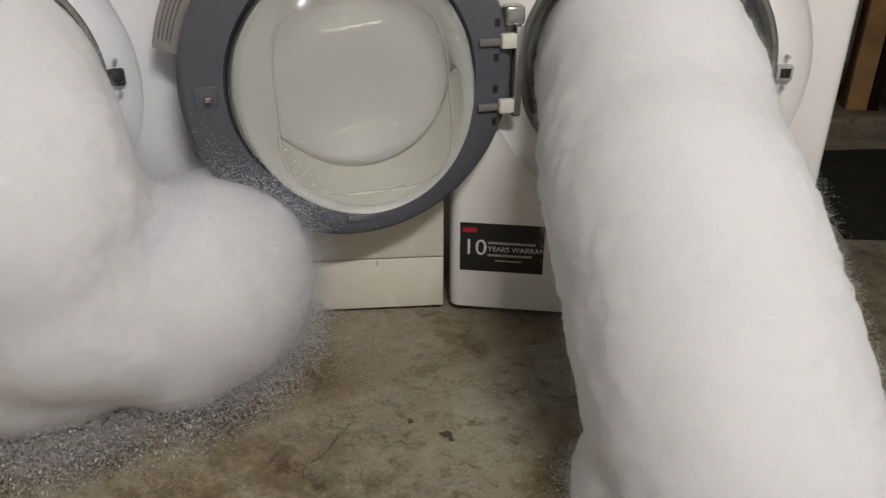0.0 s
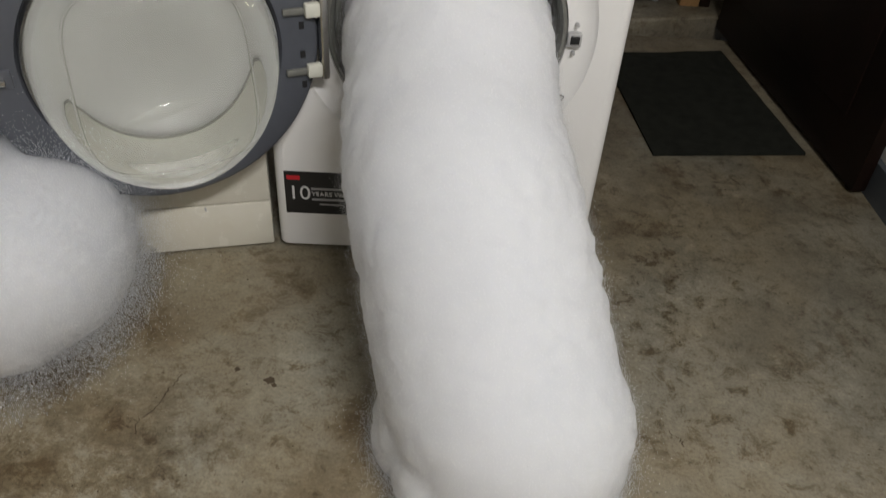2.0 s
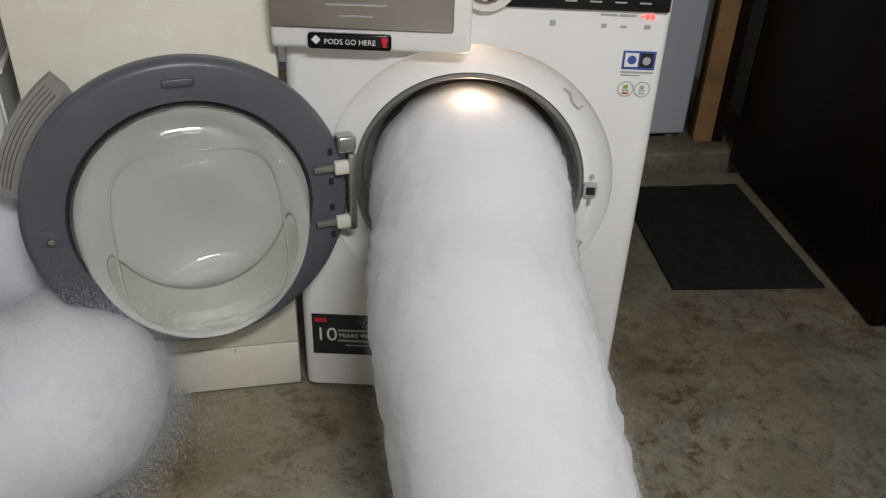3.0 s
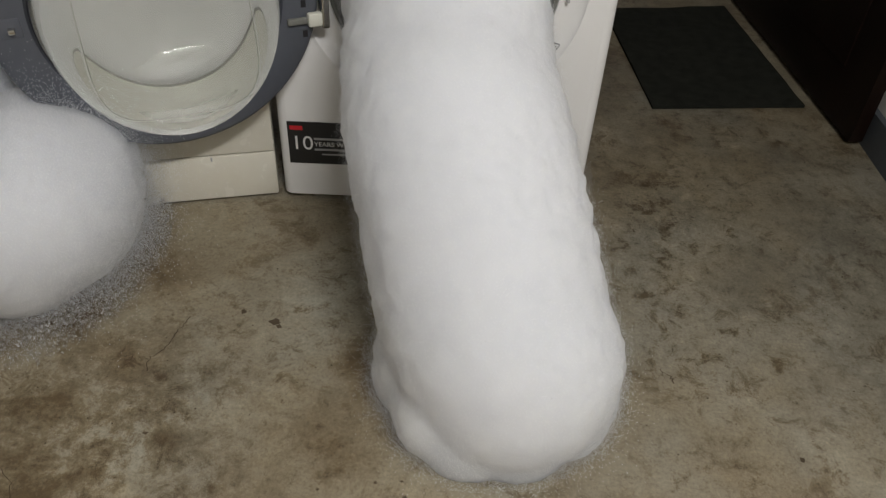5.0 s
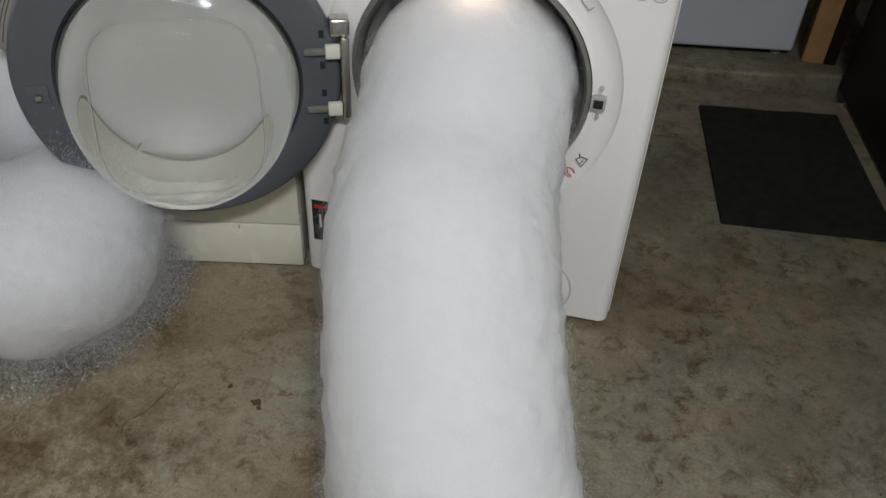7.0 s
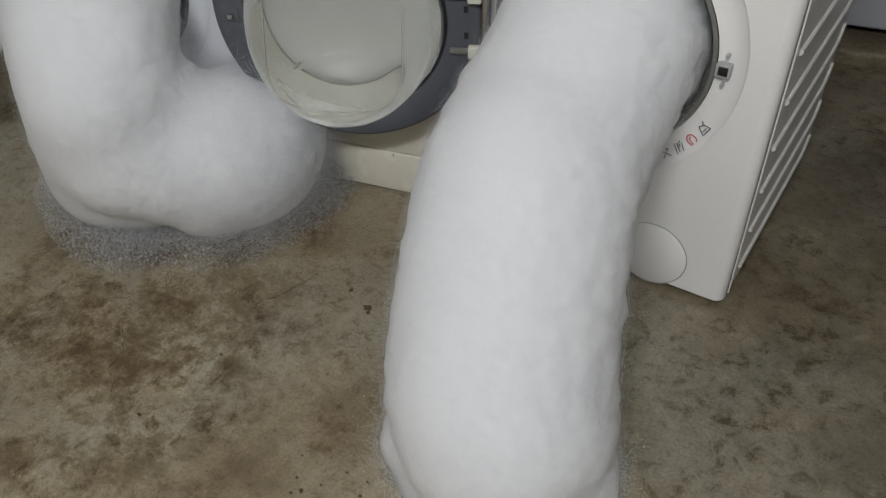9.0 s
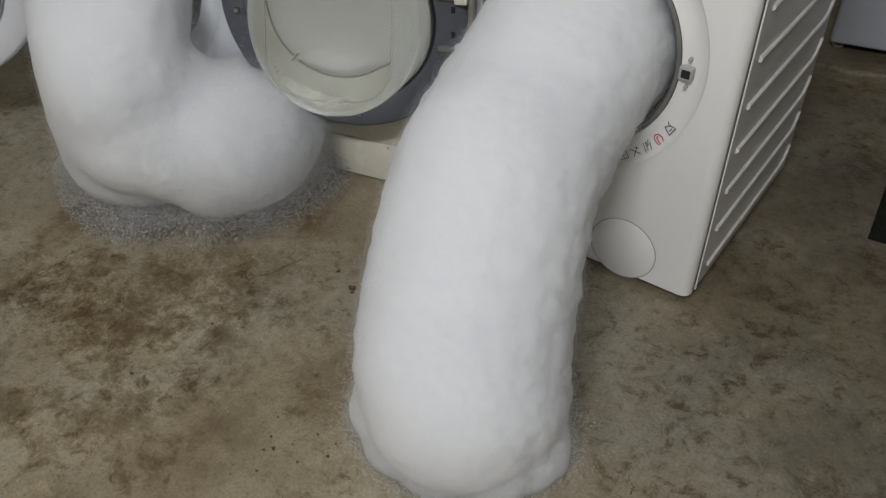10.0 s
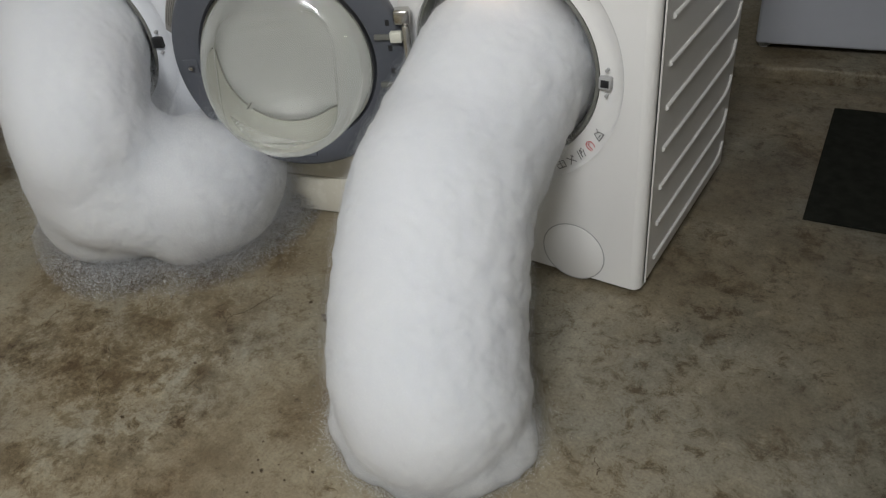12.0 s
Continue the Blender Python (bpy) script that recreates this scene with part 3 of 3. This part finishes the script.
    # printed care signs along the ring
    book = [[(-8, -6), (8, -6), (8, 6), (-8, 6), (-8, -6)], [(0, -6), (0, 6)], [(-6, 2), (-2, 2)], [(2, 2), (6, 2)]]
    cross = [[(-7, -7), (7, 7)], [(-7, 7), (7, -7)], [(3, 7), (7, 3)]]
    hand = [[(-8, -8), (-3, 8)], [(-3, -7), (1, 7), (4, 2), (-1, 0)], [(3, -8), (8, 4)], [(4, 6), (8, 8)]]
    loop = [[(-6, -8), (-7, 0), (-4, 6), (1, 8), (6, 5), (7, -2), (4, -7)], [(-3, -8), (-2, 2), (2, 4)]]
    iron = [[(-8, -6), (8, -6), (6, 3), (-2, 7), (-8, -6)], [(-4, -2), (4, -2)], [(5, 5), (9, 9)]]
    for a, strokes, mat in ((-29, iron, DARK_PRINT), (-36.5, loop, RED_PRINT), (-43.5, hand, DARK_PRINT), (-50.5, cross, DARK_PRINT), (-57.5, book, DARK_PRINT)):
        x, z = 0.224 * math.cos(radians(a)), HOLE_Z + 0.224 * math.sin(radians(a))
        mark = bmesh.new()
        for line in strokes:
            ribbon([(u * 0.00115, 0.0, w * 0.00115) for u, w in line], 0.0017, mark)
        part("care_sign", mark, mat, top, smooth=0).matrix_local = pose(x, 0.0042, z, 0, -a - 90)
    part("fabric_mark", ribbon([(-0.012, 0, 0.02), (0, 0, 0.012), (0.004, 0, -0.002), (0.016, 0, -0.014), (0.022, 0, -0.008)], 0.0022), GREY_PRINT, top, smooth=0).matrix_local = pose(0.155, 0.0042, 0.62)


control_front(washer_a)


def cream_machine():
    """Narrow cream machine between the two, with a plinth flap."""
    top = root("top_loader", pose(-0.308, 0.008, 0, 0, 0, 12.5), "narrow cream enamel top-loading machine between the washers", "washing machine")
    part("body", box(-0.39, -0.002, 0.006, 0.58, 0.012, 0.87, 0.008, 3), CREAM, top)
    part("front_panel", box(-0.389, -0.003, -0.002, 0.008, 0.111, 0.868, 0.004, 2), CREAM, top)
    part("plinth_flap", box(-0.389, -0.003, -0.001, 0.008, 0.008, 0.1085, 0.004, 2), CREAM, top)
    part("notch", box(-0.124, -0.121, -0.0022, 0.0, 0.098, 0.106), GREY_PRINT, top)
    for x in (-0.34, -0.05):
        for y in (0.07, 0.5):
            part("foot", turned([(0, 0.0), (0.02, 0.0), (0.02, 0.014), (0, 0.016)], seg=16), DARK, top).matrix_local = pose(x, y, 0, 90)


cream_machine()


# ---- foam ----
def spline(points, steps):
    pts = [Vector(p) for p in points]
    pts = [2 * pts[0] - pts[1], *pts, 2 * pts[-1] - pts[-2]]
    out = []
    for i in range(1, len(pts) - 2):
        a, b, c, d = pts[i - 1:i + 3]
        for k in range(steps):
            t = k / steps
            out.append(0.5 * (2 * b + (c - a) * t + (2 * a - 5 * b + 4 * c - d) * t * t + (3 * b - a - 3 * c + d) * t ** 3))
    return out + [pts[-2]]


def foam_body(name, line, lumps, label, soften=26, swell=0.006, calm=0.22):
    """A bulging stream of suds: overlapping balls along a line and lumps beside it, fused into one skin.

    The flanks are puffed into small scallops; calm is the share of that puffing on the smooth front."""
    bm = bmesh.new()
    for x, y, z, r in line:
        made = bmesh.ops.create_icosphere(bm, subdivisions=3, radius=r)["verts"]
        bmesh.ops.translate(bm, verts=made, vec=(x, y, z))
    for x, y, z, rx, ry, rz in lumps:
        made = bmesh.ops.create_icosphere(bm, subdivisions=3, radius=1)["verts"]
        for v in made:
            v.co = Vector((x + v.co.x * rx, y + v.co.y * ry, z + v.co.z * rz))
    for v in bm.verts:
        v.co.z = max(v.co.z, -0.004)
    ob = part(name, bm, SUDS, smooth=0)
    mesh = ob.modifiers.new("fuse", "REMESH")
    mesh.mode, mesh.voxel_size, mesh.use_smooth_shade = "VOXEL", 0.005, True
    soft = ob.modifiers.new("soften", "SMOOTH")
    soft.factor, soft.iterations = 0.6, soften
    grow = ob.modifiers.new("swell", "DISPLACE")
    grow.strength, grow.mid_level = swell, 0.0
    fused = bpy.data.meshes.new_from_object(ob.evaluated_get(bpy.context.evaluated_depsgraph_get()))
    ob.modifiers.clear()
    rough = ob.data
    ob.data = fused
    bpy.data.meshes.remove(rough)
    pushes = []
    for v in fused.vertices:
        p, n = v.co, v.normal
        flank = calm + (1 - calm) * min(1.0, abs(n.x)) ** 2.5
        puff = 0.009 * (0.45 - noise.voronoi(p * 24)[0][0]) + 0.004 * (0.42 - noise.voronoi(p * 60)[0][0])
        wave = 0.004 * noise.noise(p * 9) + 0.0016 * noise.noise(p * 70)
        pushes.append(p + n * (puff * flank + wave * (0.5 + 0.5 * flank)))
    for v, p in zip(fused.vertices, pushes):
        v.co = p
    fused.polygons.foreach_set("use_smooth", [True] * len(fused.polygons))
    return tagged(ob, label, "foam")


BALL = bmesh.new()
bmesh.ops.create_icosphere(BALL, subdivisions=1, radius=1)
BALL_V = np.array([v.co[:] for v in BALL.verts])
BALL_F = np.array([[v.index for v in f.verts] for f in BALL.faces])
BALL.free()


def bubble_cloud(name, spots, parent, label, smooth=True, mat=None):
    """Many small bubbles as one mesh; spots are rows of x, y, z, radius."""
    spots = np.array(spots)
    verts = (spots[:, None, :3] + spots[:, None, 3:] * BALL_V[None]).reshape(-1, 3)
    faces = (BALL_F[None] + (np.arange(len(spots)) * len(BALL_V))[:, None, None]).reshape(-1, 3)
    me = bpy.data.meshes.new(name)
    me.from_pydata(verts.tolist(), [], faces.tolist())
    for p in me.polygons:
        p.use_smooth = smooth
    me.materials.append(mat or FILM)
    ob = new(name, me)
    ob.parent = parent
    return tagged(ob, label, kind="stuff")


def skin(ob):
    """Points and normals of the finished foam skin."""
    done = ob.evaluated_get(bpy.context.evaluated_depsgraph_get())
    me = done.to_mesh()
    n = len(me.vertices)
    p, d = np.empty(n * 3), np.empty(n * 3)
    me.vertices.foreach_get("co", p)
    me.vertex_normals.foreach_get("vector", d)
    done.to_mesh_clear()
    return p.reshape(-1, 3), d.reshape(-1, 3)


def froth(name, ob, count, depth, size, label, seed, keep=None):
    """Loose specks of suds that thin out away from the skin, as one mesh; depth is how fast they thin out."""
    rng = np.random.default_rng(seed)
    p, d = skin(ob)
    weight = np.ones(len(p)) if keep is None else np.clip(keep(p), 0, 1)
    pick = rng.choice(len(p), count, p=weight / weight.sum())
    q = p[pick] + rng.normal(0, 0.004, (count, 3)) + d[pick] * rng.exponential(depth, count)[:, None]
    q = q[q[:, 2] > 0.001]
    return specks(name, q, rng.uniform(*size, len(q)), rng, ob, label)


def specks(name, p, r, rng, parent, label, mat=None):
    corner = np.array([(1, 1, 1), (1, -1, -1), (-1, 1, -1), (-1, -1, 1)]) / 3 ** 0.5
    q = rng.normal(size=(len(p), 4))
    q /= np.linalg.norm(q, axis=1)[:, None]
    w, x, y, z = q.T
    turn = np.array([[1 - 2 * (y * y + z * z), 2 * (x * y - z * w), 2 * (x * z + y * w)], [2 * (x * y + z * w), 1 - 2 * (x * x + z * z), 2 * (y * z - x * w)], [2 * (x * z - y * w), 2 * (y * z + x * w), 1 - 2 * (x * x + y * y)]]).transpose(2, 0, 1)
    verts = (p[:, None] + r[:, None, None] * np.einsum("nij,kj->nki", turn, corner)).reshape(-1, 3)
    faces = np.array([(0, 1, 2), (0, 3, 1), (0, 2, 3), (1, 3, 2)])
    faces = (faces[None] + 4 * np.arange(len(p))[:, None, None]).reshape(-1)
    me = bpy.data.meshes.new(name)
    me.vertices.add(len(verts))
    me.vertices.foreach_set("co", verts.ravel())
    me.loops.add(len(faces))
    me.loops.foreach_set("vertex_index", faces)
    me.polygons.add(len(faces) // 3)
    me.polygons.foreach_set("loop_start", np.arange(0, len(faces), 3))
    me.update(calc_edges=True)
    me.materials.append(mat or SPECK)
    ob = new(name, me)
    ob.parent = parent
    return tagged(ob, label, kind="stuff")


def speck_material():
    """Loose suds: light scatters both ways through them."""
    m = bpy.data.materials.new("loose_suds")
    m.use_nodes = True
    nodes, links = m.node_tree.nodes, m.node_tree.links
    nodes.remove(nodes["Principled BSDF"])
    front, through_, mix = (nodes.new(k) for k in ("ShaderNodeBsdfDiffuse", "ShaderNodeBsdfTranslucent", "ShaderNodeMixShader"))
    front.inputs[0].default_value = through_.inputs[0].default_value = (0.93, 0.945, 0.97, 1)
    mix.inputs[0].default_value = 0.5
    links.new(front.outputs[0], mix.inputs[1])
    links.new(through_.outputs[0], mix.inputs[2])
    links.new(mix.outputs[0], nodes["Material Output"].inputs["Surface"])
    return m


SPECK = speck_material()
def skin_bubbles(ob, count, sizes, seed):
    rng = np.random.default_rng(seed)
    p, d = skin(ob)
    pick = rng.integers(0, len(p), count)
    q = p[pick] + d[pick] * rng.uniform(-0.0005, 0.004, count)[:, None]
    r = rng.uniform(*sizes, count)
    bubble_cloud("bubble_film", np.column_stack([q, r])[q[:, 2] > 0.004], ob, "fine clear bubbles on the skin", False)
    n = count // 4
    pick = rng.integers(0, len(p), n)
    q = p[pick] + d[pick] * rng.uniform(0.001, 0.005, n)[:, None]
    specks("glint_film", q[q[:, 2] > 0.004], rng.uniform(0.0006, 0.0014, (q[:, 2] > 0.004).sum()), rng, ob, "glinting wet film", GLINT)


LINE_A = [tuple(v) for v in spline([(0.0, 0.05, 0.446, 0.168), (0.0, -0.011, 0.45, 0.163), (0.01, -0.1, 0.418, 0.161), (0.012, -0.18, 0.372, 0.162), (0.035, -0.304, 0.323, 0.162), (0.093, -0.458, 0.157, 0.166), (0.119, -0.489, 0.102, 0.162)], 6)]
LUMPS_A = [(0.012, -0.462, 0.055, 0.098, 0.098, 0.098), (0.215, -0.481, 0.022, 0.078, 0.08, 0.08), (0.083, -0.548, 0.027, 0.084, 0.084, 0.084), (0.016, -0.55, 0.045, 0.066, 0.066, 0.066), (0.2, -0.53, 0.03, 0.07, 0.07, 0.06), (0.193, -0.552, 0.04, 0.053, 0.053, 0.053), (0.06, -0.575, 0.01, 0.07, 0.06, 0.06), (0.13, -0.58, 0.0, 0.07, 0.055, 0.05)]
foam_a = foam_body("foam_stream", LINE_A, LUMPS_A, "thick white foam stream from drum down to cement floor")
skin_bubbles(foam_a, 2400, (0.0006, 0.0013), 1)
froth("loose_froth", foam_a, 130000, 0.0032, (0.0003, 0.0006), "soft froth on the skin", 2)
froth("thin_froth", foam_a, 40000, 0.009, (0.0004, 0.0008), "thin froth round the foot", 6, lambda p: (0.09 - p[:, 2]) / 0.05)

LINE_B = [tuple(v) for v in spline([(-1.003, -0.205, 0.479, 0.162), (-0.881, -0.313, 0.459, 0.155), (-0.785, -0.41, 0.35, 0.135), (-0.87, -0.385, 0.14, 0.132)], 6)]
LINE_B += [tuple(v) for v in spline([(-0.782, -0.389, 0.223, 0.145), (-0.719, -0.323, 0.205, 0.125), (-0.65, -0.256, 0.175, 0.158), (-0.646, -0.185, 0.185, 0.14)], 6)]
LUMPS_B = [(-0.72, -0.365, 0.185, 0.115, 0.115, 0.12), (-0.675, -0.305, 0.155, 0.13, 0.128, 0.15), (-0.738, -0.325, 0.295, 0.094, 0.092, 0.09), (-0.83, -0.37, 0.12, 0.14, 0.12, 0.1), (-0.8, -0.29, 0.11, 0.15, 0.15, 0.1), (-0.79, -0.365, 0.19, 0.14, 0.12, 0.13), (-0.83, -0.385, 0.24, 0.12, 0.12, 0.13)]
foam_b = foam_body("foam_stream", LINE_B, LUMPS_B, "white foam stream spreading into a mound on the floor", 110, 0.007, 0.12)
skin_bubbles(foam_b, 4000, (0.0006, 0.0014), 3)
froth("loose_froth", foam_b, 80000, 0.0034, (0.0003, 0.0006), "soft froth on the skin", 4)
froth("thin_froth", foam_b, 110000, 0.02, (0.0004, 0.0008), "thin hazy froth on the mound", 5, lambda p: ((p[:, 0] + 0.78) * 0.65 + (p[:, 1] + 0.385) * 0.76 - 0.06) / 0.14 * (p[:, 2] > 0.06) * (p[:, 2] < 0.42))


def bubble_skirt():
    """Coarse clear bubbles that fringe the mound on the floor."""
    rim = spline([(-0.53, -0.01, 0, 0), (-0.497, -0.09, 0, 0), (-0.488, -0.17, 0, 0), (-0.5, -0.27, 0, 0), (-0.53, -0.36, 0, 0), (-0.6, -0.435, 0, 0), (-0.69, -0.495, 0, 0), (-0.76, -0.535, 0, 0), (-0.83, -0.555, 0, 0), (-0.93, -0.54, 0, 0), (-1.02, -0.51, 0, 0), (-1.12, -0.46, 0, 0), (-1.17, -0.4, 0, 0)], 40)
    mid = Vector((-0.8, -0.2, 0, 0))
    heap = lambda u: 0.042 * min(1.0, u / 0.2) ** 0.5 + 0.06 * u
    spots, fine = [], []
    for _ in range(17000):
        p = random.choice(rim)
        inward = (mid - p).normalized()
        u = random.random() ** 0.8
        q = p + inward * (0.2 * u + random.gauss(0, 0.006))
        z = heap(u) * random.random() ** 0.6
        spots.append((q.x, q.y, z + 0.002, random.choice((0.001, 0.0013, 0.0017, 0.0022, 0.003))))
    for _ in range(190000):
        p = random.choice(rim)
        u = random.random() ** 0.6
        q = p + (mid - p).normalized() * (0.2 * u)
        fine.append((q.x, q.y, 0.001 + heap(u) * random.random()))
    flashes = []
    for _ in range(3500):
        p = random.choice(rim)
        u = random.random() ** 0.8
        q = p + (mid - p).normalized() * (0.2 * u)
        flashes.append((q.x, q.y, 0.003 + heap(u) * random.random() ** 0.35))
    skirt = bubble_cloud("bubble_fringe", spots, None, "", False, COARSE_FILM)
    tagged(skirt, "fringe of coarse clear glinting bubbles on the cement", "foam")
    rng = np.random.default_rng(5)
    specks("fine_froth", np.array(fine), rng.uniform(0.0004, 0.0008, len(fine)), rng, skirt, "fine froth among the bubbles")
    specks("glint_film", np.array(flashes), rng.uniform(0.0009, 0.0024, len(flashes)), rng, skirt, "glinting wet film", GLINT)


bubble_skirt()


def floor_marks():
    """Cracks, ground-in dirt and crumbs on the cement."""
    floor = bpy.data.objects["floor"]
    for line in ([(-0.405, -0.335), (-0.42, -0.37), (-0.43, -0.41), (-0.448, -0.43), (-0.445, -0.46)], [(-0.448, -0.43), (-0.47, -0.425), (-0.49, -0.44)],
                 [(0.378, -0.412), (0.394, -0.429), (0.4, -0.448)], [(-0.62, -0.62), (-0.57, -0.66), (-0.56, -0.7), (-0.5, -0.74)]):
        bm = bmesh.new()
        pts = []
        for (xa, ya), (xb, yb) in zip(line, line[1:]):
            for k in range(6):
                t = k / 6
                pts.append((xa + (xb - xa) * t + random.uniform(-0.003, 0.003), ya + (yb - ya) * t + random.uniform(-0.003, 0.003)))
        rows = [[bm.verts.new((x + sgn * random.uniform(0.0003, 0.0014), y + random.uniform(-0.001, 0.001), 0.0012)) for sgn in (-1, 1)] for x, y in pts]
        for p, q in zip(rows, rows[1:]):
            bm.faces.new((p[0], p[1], q[1], q[0]))
        part("crack", bm, DIRT, floor, "thin dark crack", smooth=0)
    for cx, cy, size in ((-0.261, -0.341, 0.01), (-0.253, -0.35, 0.006), (-0.318, -0.319, 0.006), (-0.413, -0.572, 0.004), (-0.433, -0.74, 0.006), (-0.033, -0.638, 0.003), (-0.027, -0.664, 0.004), (-0.07, -0.642, 0.003), (-0.109, -0.704, 0.005), (-0.12, -0.715, 0.003), (-0.13, -0.69, 0.003), (-0.09, -0.68, 0.002), (-0.06, -0.7, 0.003), (-0.15, -0.655, 0.003), (-0.1, -0.75, 0.003), (0.56, -0.58, 0.006)):
        bm = bmesh.new()
        ring = [bm.verts.new((cx + size * random.uniform(0.35, 1.3) * math.cos(a), cy + size * random.uniform(0.3, 1.0) * math.sin(a), 0.0014)) for a in (2 * math.pi * k / 17 for k in range(17))]
        mid = bm.verts.new((cx, cy, 0.0022))
        for k in range(17):
            bm.faces.new((ring[k], ring[(k + 1) % 17], mid))
        part("dirt_patch", bm, DIRT, floor, "small dark patch of dried dirt", smooth=0)
    rng = np.random.default_rng(11)
    spots = np.column_stack([rng.uniform(-1.6, 1.0, 700), rng.uniform(-1.0, 0.9, 700), np.full(700, 0.0008)])
    specks("crumb", spots, rng.uniform(0.0008, 0.0022, 700), rng, floor, "scattered dark crumbs", DIRT)


floor_marks()
